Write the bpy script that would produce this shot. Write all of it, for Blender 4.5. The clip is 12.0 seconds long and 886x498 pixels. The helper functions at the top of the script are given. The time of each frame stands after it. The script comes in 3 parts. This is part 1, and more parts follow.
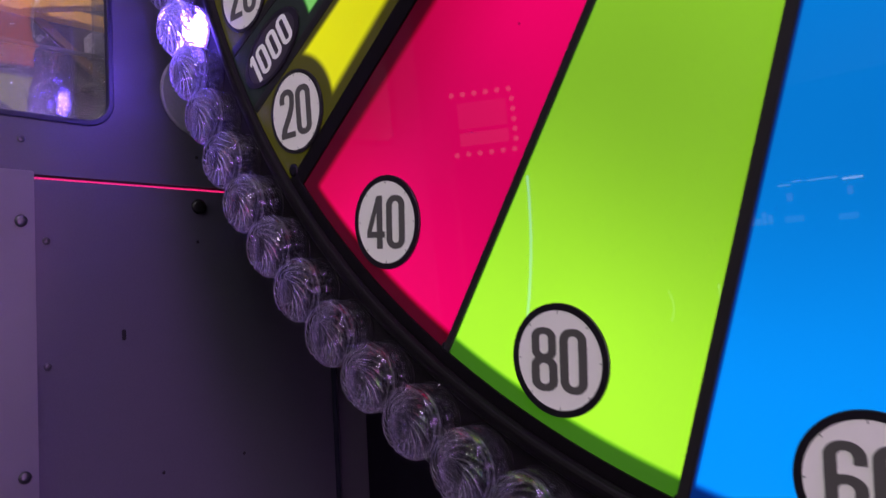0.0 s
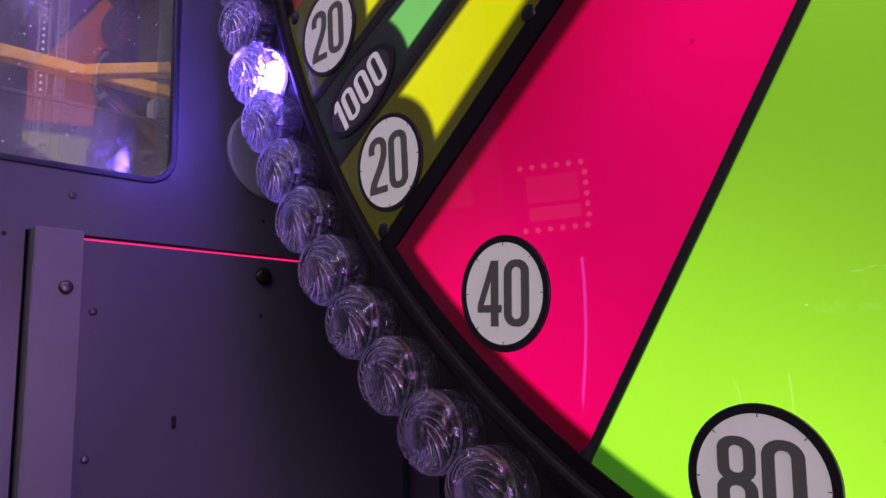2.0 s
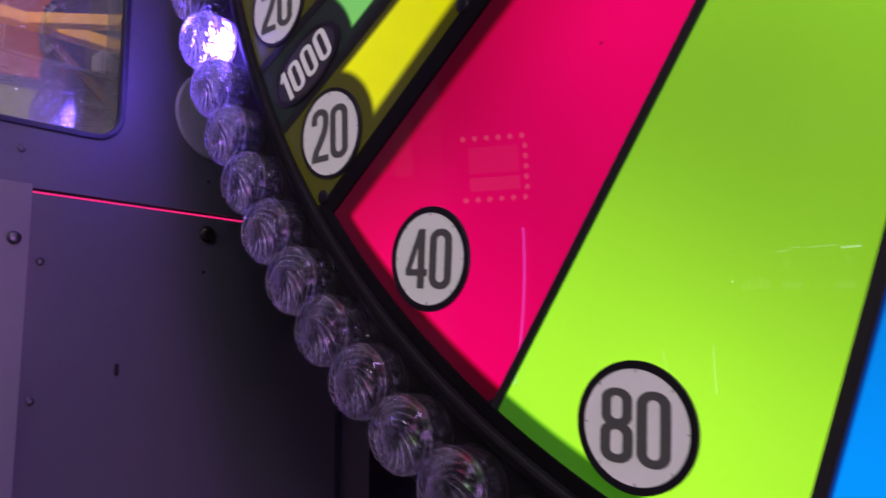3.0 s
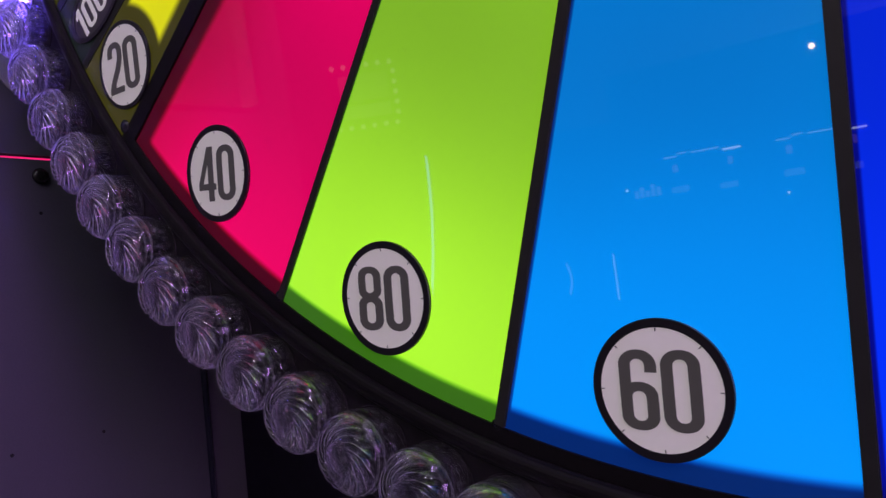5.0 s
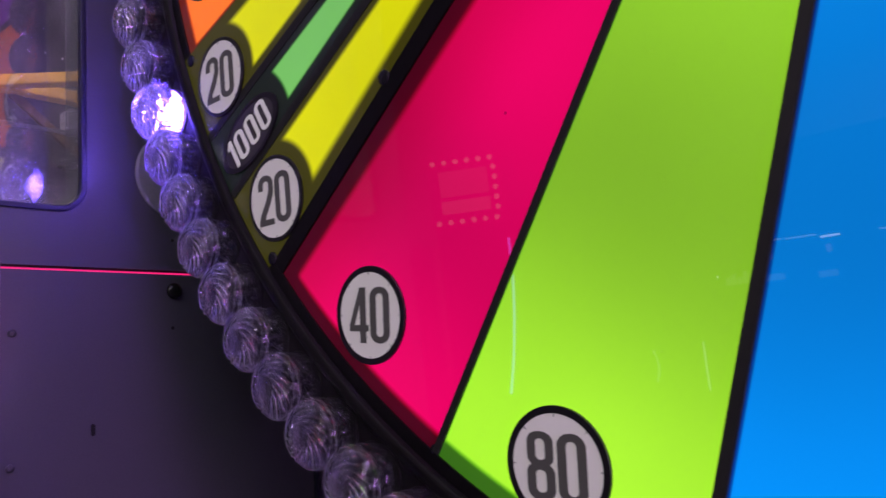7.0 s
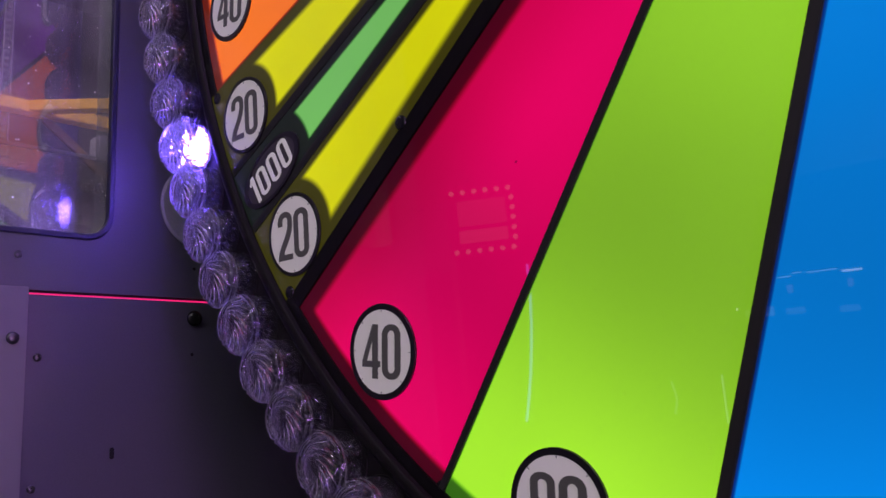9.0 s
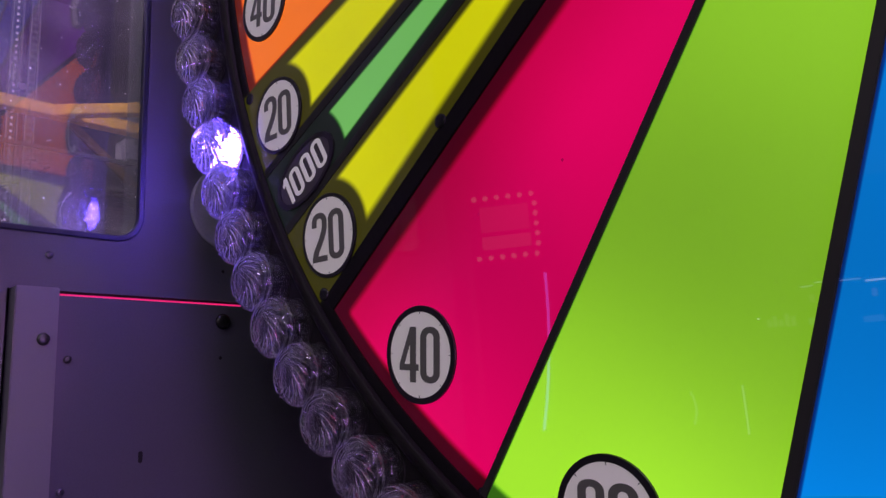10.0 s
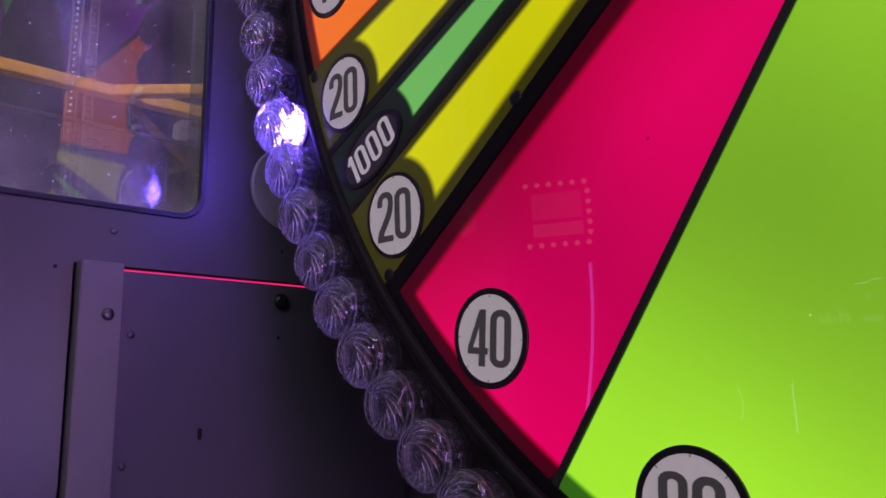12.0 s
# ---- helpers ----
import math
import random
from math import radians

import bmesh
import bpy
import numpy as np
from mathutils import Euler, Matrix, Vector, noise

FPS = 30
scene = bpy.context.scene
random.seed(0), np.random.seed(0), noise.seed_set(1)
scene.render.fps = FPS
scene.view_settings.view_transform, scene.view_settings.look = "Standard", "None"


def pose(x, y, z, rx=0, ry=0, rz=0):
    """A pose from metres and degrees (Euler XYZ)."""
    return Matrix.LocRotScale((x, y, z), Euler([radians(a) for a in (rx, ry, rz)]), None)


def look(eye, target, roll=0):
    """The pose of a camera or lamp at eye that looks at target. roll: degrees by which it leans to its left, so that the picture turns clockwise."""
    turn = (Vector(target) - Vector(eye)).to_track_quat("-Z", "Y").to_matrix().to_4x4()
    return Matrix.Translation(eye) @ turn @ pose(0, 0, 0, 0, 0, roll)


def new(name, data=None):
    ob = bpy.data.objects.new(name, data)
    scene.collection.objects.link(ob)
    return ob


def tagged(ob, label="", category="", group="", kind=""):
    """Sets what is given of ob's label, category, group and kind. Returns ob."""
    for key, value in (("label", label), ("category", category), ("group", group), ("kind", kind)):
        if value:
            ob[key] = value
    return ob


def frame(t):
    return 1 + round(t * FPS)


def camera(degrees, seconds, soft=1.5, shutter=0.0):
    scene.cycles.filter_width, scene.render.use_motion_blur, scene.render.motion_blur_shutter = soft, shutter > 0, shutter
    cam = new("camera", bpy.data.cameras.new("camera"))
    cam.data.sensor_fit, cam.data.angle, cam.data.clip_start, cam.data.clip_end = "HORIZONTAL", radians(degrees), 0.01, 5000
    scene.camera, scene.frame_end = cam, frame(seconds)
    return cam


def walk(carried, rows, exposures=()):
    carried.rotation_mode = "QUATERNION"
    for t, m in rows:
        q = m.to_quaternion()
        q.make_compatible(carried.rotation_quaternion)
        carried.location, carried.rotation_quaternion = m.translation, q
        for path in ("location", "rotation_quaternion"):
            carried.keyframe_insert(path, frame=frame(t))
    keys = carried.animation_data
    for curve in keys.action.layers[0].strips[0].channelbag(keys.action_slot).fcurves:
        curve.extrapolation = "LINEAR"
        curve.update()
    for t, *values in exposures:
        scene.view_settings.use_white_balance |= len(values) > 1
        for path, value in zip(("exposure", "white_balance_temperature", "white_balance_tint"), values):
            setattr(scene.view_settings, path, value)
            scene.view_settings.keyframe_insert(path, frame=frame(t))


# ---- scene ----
cam = camera(59.4, 12.0, soft=1.4, shutter=0.25)
PATH = [
    (0, -0.0036, -0.4538, 1.3223, 93.98, 3.05, 43.31),
    (0.2, -0.0520, -0.4520, 1.3325, 95.59, 2.85, 42.15),
    (0.5, -0.0903, -0.4476, 1.3476, 97.81, 2.42, 41.91),
    (1, -0.1199, -0.4221, 1.3289, 99.91, 3.01, 43.89),
    (1.5, -0.1355, -0.4081, 1.3319, 100.49, 2.53, 45.46),
    (2, -0.1418, -0.3992, 1.3313, 100.15, 1.76, 46.37),
    (2.5, -0.1440, -0.4082, 1.3430, 99.33, 1.53, 46.33),
    (3, -0.0927, -0.4328, 1.3235, 97.54, 0.09, 41.99),
    (3.5, -0.0160, -0.4267, 1.2991, 94.59, 2.20, 38.36),
    (3.7, -0.0074, -0.4157, 1.2831, 93.67, 4.42, 38.73),
    (5.3, 0.0564, -0.4094, 1.2834, 92.31, 5.43, 36.38),
    (5.5, 0.0638, -0.4143, 1.2905, 93.13, 4.17, 35.25),
    (6, 0.0483, -0.4283, 1.3193, 94.83, 3.07, 35.55),
    (6.5, 0.0252, -0.4390, 1.3471, 96.90, 2.91, 37.38),
    (7, -0.0231, -0.4359, 1.3532, 98.28, 4.13, 42.07),
    (7.2, -0.0363, -0.4285, 1.3438, 98.55, 3.93, 43.58),
    (8.8, 0.0073, -0.4447, 1.3638, 99.63, 2.69, 43.03),
    (9, -0.0019, -0.4478, 1.3643, 100.06, 2.66, 43.30),
    (9.5, -0.0241, -0.4596, 1.3706, 100.42, 2.56, 43.65),
    (10, -0.0285, -0.4520, 1.3614, 100.73, 2.20, 44.31),
    (10.5, -0.0229, -0.4425, 1.3702, 99.84, 2.05, 44.30),
    (11, -0.0211, -0.4367, 1.3715, 100.10, 1.50, 44.26),
    (11.5, -0.0323, -0.4433, 1.3609, 99.81, 1.41, 45.51),
    (12, -0.0604, -0.4576, 1.3586, 99.96, 0.54, 47.05),
]

walk(cam, [(r[0], pose(*r[1:])) for r in PATH], exposures=[(0.0, 0.0), (3.5, 0.0), (5.5, -0.1), (6.5, -0.12), (7.0, -0.03), (9.0, -0.18), (9.5, -0.18), (10.0, -0.26), (12.0, -0.26)])

# ---- world and light ----
world = bpy.data.worlds.new("world")
scene.world = world
world.use_nodes = True
wn = world.node_tree.nodes["Background"]
wn.inputs[0].default_value = (0.35, 0.3, 0.5, 1)
wn.inputs[1].default_value = 0.02


def area_lamp(name, eye, target, sx, sy, watts, color):
    d = bpy.data.lights.new(name, "AREA")
    d.shape, d.size, d.size_y, d.energy, d.color = "RECTANGLE", sx, sy, watts, color
    ob = new(name, d)
    ob.matrix_world = look(eye, target)
    return ob


# no overhead lamps are seen: added fill for the wheel and cabinet panel
area_lamp("overhead_fill", (0.5, -1.3, 3.3), (0.5, -1.25, 0.0), 1.0, 0.4, 12, (0.93, 0.88, 1.0))
area_lamp("overhead_fill", (1.0, -0.75, 3.3), (0.7, -0.7, 0.4), 0.6, 0.6, 17, (0.62, 0.36, 1.0))
# unseen lamp added to brighten the walls that glossy faces mirror
area_lamp("hall_fill", (0.5, -5.2, 3.3), (0.5, -5.2, 0.0), 2.5, 0.6, 90, (1.0, 0.88, 0.92))
area_lamp("cabinet_lamp", (-1.55, 0.1, 2.56), (-1.6, 0.15, 1.2), 0.5, 0.12, 12.0, (1.0, 0.9, 0.85))

WHEEL = pose(0, 0, 1.95, 2.2, 0, 0)   # wheel axes: face in its xz plane, leaning forward a little
WX = -0.956                           # face of the side cabinet


# ---- materials ----
def srgb(r, g, b):
    f = lambda c: c / 12.92 if c <= 0.04045 else ((c + 0.055) / 1.055) ** 2.4
    return (f(r / 255), f(g / 255), f(b / 255), 1)


def nodes_of(name):
    m = bpy.data.materials.new(name)
    m.use_nodes = True
    nt = m.node_tree
    return m, nt, nt.nodes["Principled BSDF"]


def add(nt, kind, **props):
    n = nt.nodes.new(kind)
    for k, v in props.items():
        if k == "operation":
            n.operation = v
        elif k == "scale":
            n.inputs["Scale"].default_value = v
        elif k == "detail":
            n.inputs["Detail"].default_value = v
    return n


def calc(nt, op, a, b=None, c=None, clamp=False):
    n = nt.nodes.new("ShaderNodeMath")
    n.operation, n.use_clamp = op, clamp
    for i, v in enumerate((a, b, c)):
        if v is None:
            continue
        if isinstance(v, (int, float)):
            n.inputs[i].default_value = v
        else:
            nt.links.new(v, n.inputs[i])
    return n.outputs[0]


def worn(name, color, rough=0.4, metal=0.0, vary=0.25, grain=60, bump=0.15, big=3.0, rough_vary=0.15, coat=0.0):
    """A surface with stains at a large scale, grain at a small one, and fine relief."""
    m, nt, p = nodes_of(name)
    tc = nt.nodes.new("ShaderNodeTexCoord")
    n1 = add(nt, "ShaderNodeTexNoise", scale=big, detail=4)
    n2 = add(nt, "ShaderNodeTexNoise", scale=grain, detail=3)
    for n in (n1, n2):
        nt.links.new(tc.outputs["Object"], n.inputs["Vector"])
    k = calc(nt, "ADD", calc(nt, "MULTIPLY", n1.outputs["Fac"], 0.65), calc(nt, "MULTIPLY", n2.outputs["Fac"], 0.35))
    ramp = nt.nodes.new("ShaderNodeMapRange")
    ramp.clamp = False
    ramp.inputs["From Min"].default_value, ramp.inputs["From Max"].default_value = 0.25, 0.75
    ramp.inputs["To Min"].default_value, ramp.inputs["To Max"].default_value = 1 - vary, 1 + vary
    nt.links.new(k, ramp.inputs["Value"])
    mix = nt.nodes.new("ShaderNodeVectorMath")
    mix.operation = "SCALE"
    mix.inputs[0].default_value = color[:3]
    nt.links.new(ramp.outputs[0], mix.inputs["Scale"])
    nt.links.new(mix.outputs[0], p.inputs["Base Color"])
    p.inputs["Metallic"].default_value = metal
    rr = nt.nodes.new("ShaderNodeMapRange")
    rr.inputs["From Min"].default_value, rr.inputs["From Max"].default_value = 0.0, 1.0
    rr.inputs["To Min"].default_value, rr.inputs["To Max"].default_value = max(0.02, rough - rough_vary * rough), rough + rough_vary * rough
    nt.links.new(n1.outputs["Fac"], rr.inputs["Value"])
    nt.links.new(rr.outputs[0], p.inputs["Roughness"])
    p.inputs["Coat Weight"].default_value = coat
    if bump:
        b = nt.nodes.new("ShaderNodeBump")
        b.inputs["Strength"].default_value, b.inputs["Distance"].default_value = bump, 0.001
        nt.links.new(n2.outputs["Fac"], b.inputs["Height"])
        nt.links.new(b.outputs[0], p.inputs["Normal"])
    return m


def glowing(name, color, strength):
    m, nt, p = nodes_of(name)
    p.inputs["Base Color"].default_value = (0.02, 0.02, 0.02, 1)
    p.inputs["Emission Color"].default_value = color
    p.inputs["Emission Strength"].default_value = strength
    return m


def clear_plastic(name, color=(1, 1, 1, 1), rough=0.014, ior=1.46, thin=0.4, haze=0.012):
    """Clear thin-walled moulded plastic: part bends the light, part lets it straight through, a little milky."""
    m, nt, p = nodes_of(name)
    tl, tr, gl = (nt.nodes.new("ShaderNodeBsdf" + k) for k in ("Translucent", "Transparent", "Glossy"))
    tl.inputs[0].default_value = (0.9, 0.9, 0.95, 1)
    tr.inputs[0].default_value = (0.86, 0.86, 0.88, 1)
    gl.inputs["Roughness"].default_value = rough * 2
    fr = nt.nodes.new("ShaderNodeFresnel")
    fr.inputs[0].default_value = ior
    shell, body, milky = (nt.nodes.new("ShaderNodeMixShader") for k in range(3))
    nt.links.new(fr.outputs[0], shell.inputs[0])
    nt.links.new(tr.outputs[0], shell.inputs[1])
    nt.links.new(gl.outputs[0], shell.inputs[2])
    body.inputs[0].default_value, milky.inputs[0].default_value = thin, haze
    nt.links.new(p.outputs[0], body.inputs[1])
    nt.links.new(shell.outputs[0], body.inputs[2])
    nt.links.new(body.outputs[0], milky.inputs[1])
    nt.links.new(tl.outputs[0], milky.inputs[2])
    nt.links.new(milky.outputs[0], nt.nodes["Material Output"].inputs[0])
    p.inputs["Base Color"].default_value = color
    p.inputs["Roughness"].default_value = rough
    p.inputs["IOR"].default_value = ior
    p.inputs["Transmission Weight"].default_value = 1.0
    return m


def window_glass(name, gloss, film=0.026):
    """Coated pane: part mirror, part clear, with dust."""
    m, nt, p = nodes_of(name)
    nt.nodes.remove(p)
    out = nt.nodes["Material Output"]
    tr, gl, df = (nt.nodes.new("ShaderNodeBsdf" + s) for s in ("Transparent", "Glossy", "Diffuse"))
    tr.inputs[0].default_value = (0.85, 0.85, 0.88, 1)
    gl.inputs["Roughness"].default_value = 0.015
    gl.inputs["Color"].default_value = (0.9, 0.9, 0.95, 1)
    df.inputs[0].default_value = (0.6, 0.6, 0.62, 1)
    mix = nt.nodes.new("ShaderNodeMixShader")
    mix.inputs[0].default_value = gloss
    nt.links.new(tr.outputs[0], mix.inputs[1])
    nt.links.new(gl.outputs[0], mix.inputs[2])
    tc = nt.nodes.new("ShaderNodeTexCoord")
    vo = add(nt, "ShaderNodeTexVoronoi", scale=55)
    no = add(nt, "ShaderNodeTexNoise", scale=7, detail=6)
    for n in (vo, no):
        nt.links.new(tc.outputs["Object"], n.inputs["Vector"])
    fine = add(nt, "ShaderNodeTexVoronoi", scale=150)
    nt.links.new(tc.outputs["Object"], fine.inputs["Vector"])
    long = nt.nodes.new("ShaderNodeMapping")                 # wiped streaks
    long.inputs["Scale"].default_value = (20, 190, 22)
    long.inputs["Rotation"].default_value = (0.5, 0, 0)
    nt.links.new(tc.outputs["Object"], long.inputs["Vector"])
    wipe = add(nt, "ShaderNodeTexNoise", scale=1.0, detail=3)
    nt.links.new(long.outputs[0], wipe.inputs["Vector"])
    streak = calc(nt, "MULTIPLY", calc(nt, "MULTIPLY", calc(nt, "SUBTRACT", wipe.outputs["Fac"], 0.62, clamp=True), 2.2), no.outputs["Fac"])
    grit = calc(nt, "MULTIPLY", calc(nt, "LESS_THAN", fine.outputs["Distance"], 0.07), 0.5)
    speck = calc(nt, "ADD", calc(nt, "LESS_THAN", vo.outputs["Distance"], 0.055), calc(nt, "ADD", grit, streak))
    dust = calc(nt, "ADD", calc(nt, "MULTIPLY", calc(nt, "POWER", no.outputs["Fac"], 4.0), 1.6), film)
    fac = calc(nt, "ADD", calc(nt, "MULTIPLY", speck, 0.8), dust, clamp=True)
    mix2 = nt.nodes.new("ShaderNodeMixShader")
    nt.links.new(fac, mix2.inputs[0])
    nt.links.new(mix.outputs[0], mix2.inputs[1])
    nt.links.new(df.outputs[0], mix2.inputs[2])
    nt.links.new(mix2.outputs[0], out.inputs[0])
    return m


def light_panel(name, base, glow, lines=(), rim=0.793, rim_soft=0.004, circle=None, gain=1.0, dip=1.0, floor=0.085, radial_glow=None):
    """Glossy tinted acrylic; the light box behind it, its shaded edges too, is painted into the emission. lines:
    (angle, side, margin, soft):
    the lit window keeps that far from a radial line. circle: (x, z, radius, soft), a round blank in the glow."""
    m, nt, p = nodes_of(name)
    tc = nt.nodes.new("ShaderNodeTexCoord")
    sp = nt.nodes.new("ShaderNodeSeparateXYZ")
    nt.links.new(tc.outputs["Object"], sp.inputs[0])
    x, z = sp.outputs["X"], sp.outputs["Z"]
    r = calc(nt, "SQRT", calc(nt, "ADD", calc(nt, "MULTIPLY", x, x), calc(nt, "MULTIPLY", z, z)))

    def step(v, lo, hi):
        n = nt.nodes.new("ShaderNodeMapRange")
        n.interpolation_type = "SMOOTHSTEP"
        n.inputs["From Min"].default_value, n.inputs["From Max"].default_value = lo, hi
        nt.links.new(v, n.inputs["Value"])
        return n.outputs[0]

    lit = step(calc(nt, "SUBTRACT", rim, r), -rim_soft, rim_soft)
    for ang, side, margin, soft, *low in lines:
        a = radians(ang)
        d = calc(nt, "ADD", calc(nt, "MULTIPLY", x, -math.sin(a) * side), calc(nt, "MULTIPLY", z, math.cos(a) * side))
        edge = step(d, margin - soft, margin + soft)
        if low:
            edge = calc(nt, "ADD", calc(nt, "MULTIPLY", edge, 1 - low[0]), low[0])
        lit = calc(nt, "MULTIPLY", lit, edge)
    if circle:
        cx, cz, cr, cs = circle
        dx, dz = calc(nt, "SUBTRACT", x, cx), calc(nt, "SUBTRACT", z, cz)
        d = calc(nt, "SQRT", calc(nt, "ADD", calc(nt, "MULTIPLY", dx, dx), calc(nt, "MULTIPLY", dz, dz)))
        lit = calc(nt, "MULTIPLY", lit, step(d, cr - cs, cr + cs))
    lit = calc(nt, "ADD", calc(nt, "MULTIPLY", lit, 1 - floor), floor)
    # radial falloff painted into the glow: brightest near the rim and near the hub
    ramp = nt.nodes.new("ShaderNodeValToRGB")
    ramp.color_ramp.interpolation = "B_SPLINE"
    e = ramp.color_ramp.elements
    stops = radial_glow or [(q, v ** dip) for q, v in ((0.0, 0.6), (0.36, 0.58), (0.45, 0.47), (0.53, 0.36), (0.60, 0.40), (0.67, 0.72), (0.74, 1.0), (0.8, 1.0))]
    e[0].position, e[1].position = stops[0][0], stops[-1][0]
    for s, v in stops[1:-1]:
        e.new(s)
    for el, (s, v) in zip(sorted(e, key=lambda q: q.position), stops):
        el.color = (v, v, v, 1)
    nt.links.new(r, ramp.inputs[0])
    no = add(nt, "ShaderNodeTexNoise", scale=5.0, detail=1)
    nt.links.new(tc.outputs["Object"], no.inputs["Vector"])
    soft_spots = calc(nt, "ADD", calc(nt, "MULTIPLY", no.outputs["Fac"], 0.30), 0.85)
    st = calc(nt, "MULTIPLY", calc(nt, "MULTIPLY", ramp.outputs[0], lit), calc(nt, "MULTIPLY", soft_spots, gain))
    grit = add(nt, "ShaderNodeTexVoronoi", scale=13)        # a few specks of dirt on the face
    nt.links.new(tc.outputs["Object"], grit.inputs["Vector"])
    st = calc(nt, "MULTIPLY", st, calc(nt, "SUBTRACT", 1.0, calc(nt, "MULTIPLY", calc(nt, "LESS_THAN", grit.outputs["Distance"], 0.016), 0.55)))
    p.inputs["Base Color"].default_value = base
    p.inputs["Roughness"].default_value = 0.012
    p.inputs["IOR"].default_value = 1.49
    tone = nt.nodes.new("ShaderNodeMix")                # deeper colour painted in for light that creeps sideways through the acrylic
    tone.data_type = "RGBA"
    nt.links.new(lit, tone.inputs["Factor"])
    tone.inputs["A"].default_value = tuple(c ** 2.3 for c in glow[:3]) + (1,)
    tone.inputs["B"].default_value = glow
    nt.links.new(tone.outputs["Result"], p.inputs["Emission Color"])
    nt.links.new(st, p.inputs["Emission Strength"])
    return m


M_BLACK = worn("black_gloss_paint", (0.012, 0.011, 0.013), 0.22, bump=0.1, vary=0.4)
M_RIM = worn("black_plastic", (0.008, 0.007, 0.007), 0.42, bump=0.2, vary=0.4, grain=120)
M_DIV = worn("black_divider", (0.030, 0.033, 0.026), 0.38, bump=0.1)
for m_ in (M_RIM, M_DIV):
    m_.node_tree.nodes["Principled BSDF"].inputs["Specular IOR Level"].default_value = 0.2
M_PANEL = worn("charcoal_powder_coat", (0.108, 0.106, 0.132), 0.25, vary=0.12, grain=500, bump=0.08, big=2.2, rough_vary=0.0)
M_STRIP = worn("grey_powder_coat", (0.18, 0.175, 0.19), 0.36, vary=0.1, grain=700, bump=0.12, big=5)
M_GASKET = worn("rubber_gasket", (0.018, 0.019, 0.042), 0.45, bump=0.2)
M_STEEL = worn("screw_steel", (0.14, 0.14, 0.15), 0.36, metal=1.0, grain=300)
M_BLACKBOLT = worn("black_bolt", (0.015, 0.015, 0.016), 0.25, grain=300)
M_COVER = worn("grey_clear_plastic", (0.30, 0.30, 0.33), 0.18, vary=0.2, grain=300)
# near-black colour in place of the darkness inside holes and gaps
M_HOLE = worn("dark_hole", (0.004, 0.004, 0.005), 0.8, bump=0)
M_WHITE = worn("white_translucent_vinyl", (0.74, 0.72, 0.65), 0.3, vary=0.04, grain=150, bump=0.05)
M_WHITE.node_tree.nodes["Principled BSDF"].inputs["Emission Color"].default_value = (1.0, 0.95, 0.88, 1)
M_WHITE.node_tree.nodes["Principled BSDF"].inputs["Emission Strength"].default_value = 0.185   # backlight put in as an even glow
M_PALE = worn("pale_print", (0.6, 0.58, 0.58), 0.3, vary=0.06, grain=150, bump=0.05)
# even glow put in for backlight on the pale digits
M_PALE.node_tree.nodes["Principled BSDF"].inputs["Emission Color"].default_value = (1.0, 0.94, 0.92, 1)
M_PALE.node_tree.nodes["Principled BSDF"].inputs["Emission Strength"].default_value = 0.27
M_DIGIT = worn("dark_grey_print", (0.06, 0.055, 0.052), 0.35, vary=0.12, grain=200, bump=0.03)
M_DIGIT.node_tree.nodes["Principled BSDF"].inputs["Emission Color"].default_value = (1.0, 0.92, 0.88, 1)
M_DIGIT.node_tree.nodes["Principled BSDF"].inputs["Emission Strength"].default_value = 0.025   # thin ink; its backlight is put in as a faint glow
M_RING = worn("black_print", (0.016, 0.015, 0.016), 0.35, vary=0.2, grain=200, bump=0.03)
M_OVALGREY = worn("grey_print", (0.075, 0.07, 0.07), 0.35, vary=0.1, grain=200, bump=0.03)
M_CAP = clear_plastic("clear_lamp_plastic", (0.9, 0.9, 0.92, 1))
# extra haze paints the bright lines along the cap's ridges
M_CREST = clear_plastic("crest_highlight_plastic", (0.92, 0.92, 0.95, 1), 0.12, thin=0.3, haze=0.15)
M_LED_OFF = worn("led_board", (0.012, 0.012, 0.014), 0.5, grain=400, vary=0.4)
M_LED_ON = glowing("violet_led", (0.17, 0.09, 1.0, 1), 260.0)
M_GLASS = window_glass("coated_window_glass", 0.135)
M_ACRYLIC = window_glass("dusty_clear_acrylic", 0.10, 0.07)
M_YELLOW = worn("yellow_paint", (0.62, 0.31, 0.03), 0.4, vary=0.15)
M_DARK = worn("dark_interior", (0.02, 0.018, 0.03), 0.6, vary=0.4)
M_WALL = worn("mauve_wall_paint", (0.30, 0.27, 0.33), 0.6, vary=0.2, big=0.8)
M_FLOOR = worn("dark_carpet", (0.03, 0.025, 0.04), 0.9, vary=0.5, grain=90, bump=0.5)


# ---- mesh helpers ----
def mesh_of(name, bm, material, smooth=False):
    bmesh.ops.recalc_face_normals(bm, faces=bm.faces[:])
    me = bpy.data.meshes.new(name)
    bm.to_mesh(me)
    bm.free()
    if material:
        me.materials.append(material)
    if smooth:
        for f in me.polygons:
            f.use_smooth = True
    return me


def part(name, bm, material, parent, label="", smooth=False, at=None):
    me = bm if isinstance(bm, bpy.types.Mesh) else mesh_of(name, bm, material, smooth)
    ob = new(name, me)
    ob.parent = parent
    if at is not None:
        ob.matrix_basis = at
    return tagged(ob, label)


def thing(name, label, category, group="", kind="", m=None):
    ob = new(name)
    ob.empty_display_size = 0.05
    if m is not None:
        ob.matrix_basis = m
    return tagged(ob, label, category, group, kind)


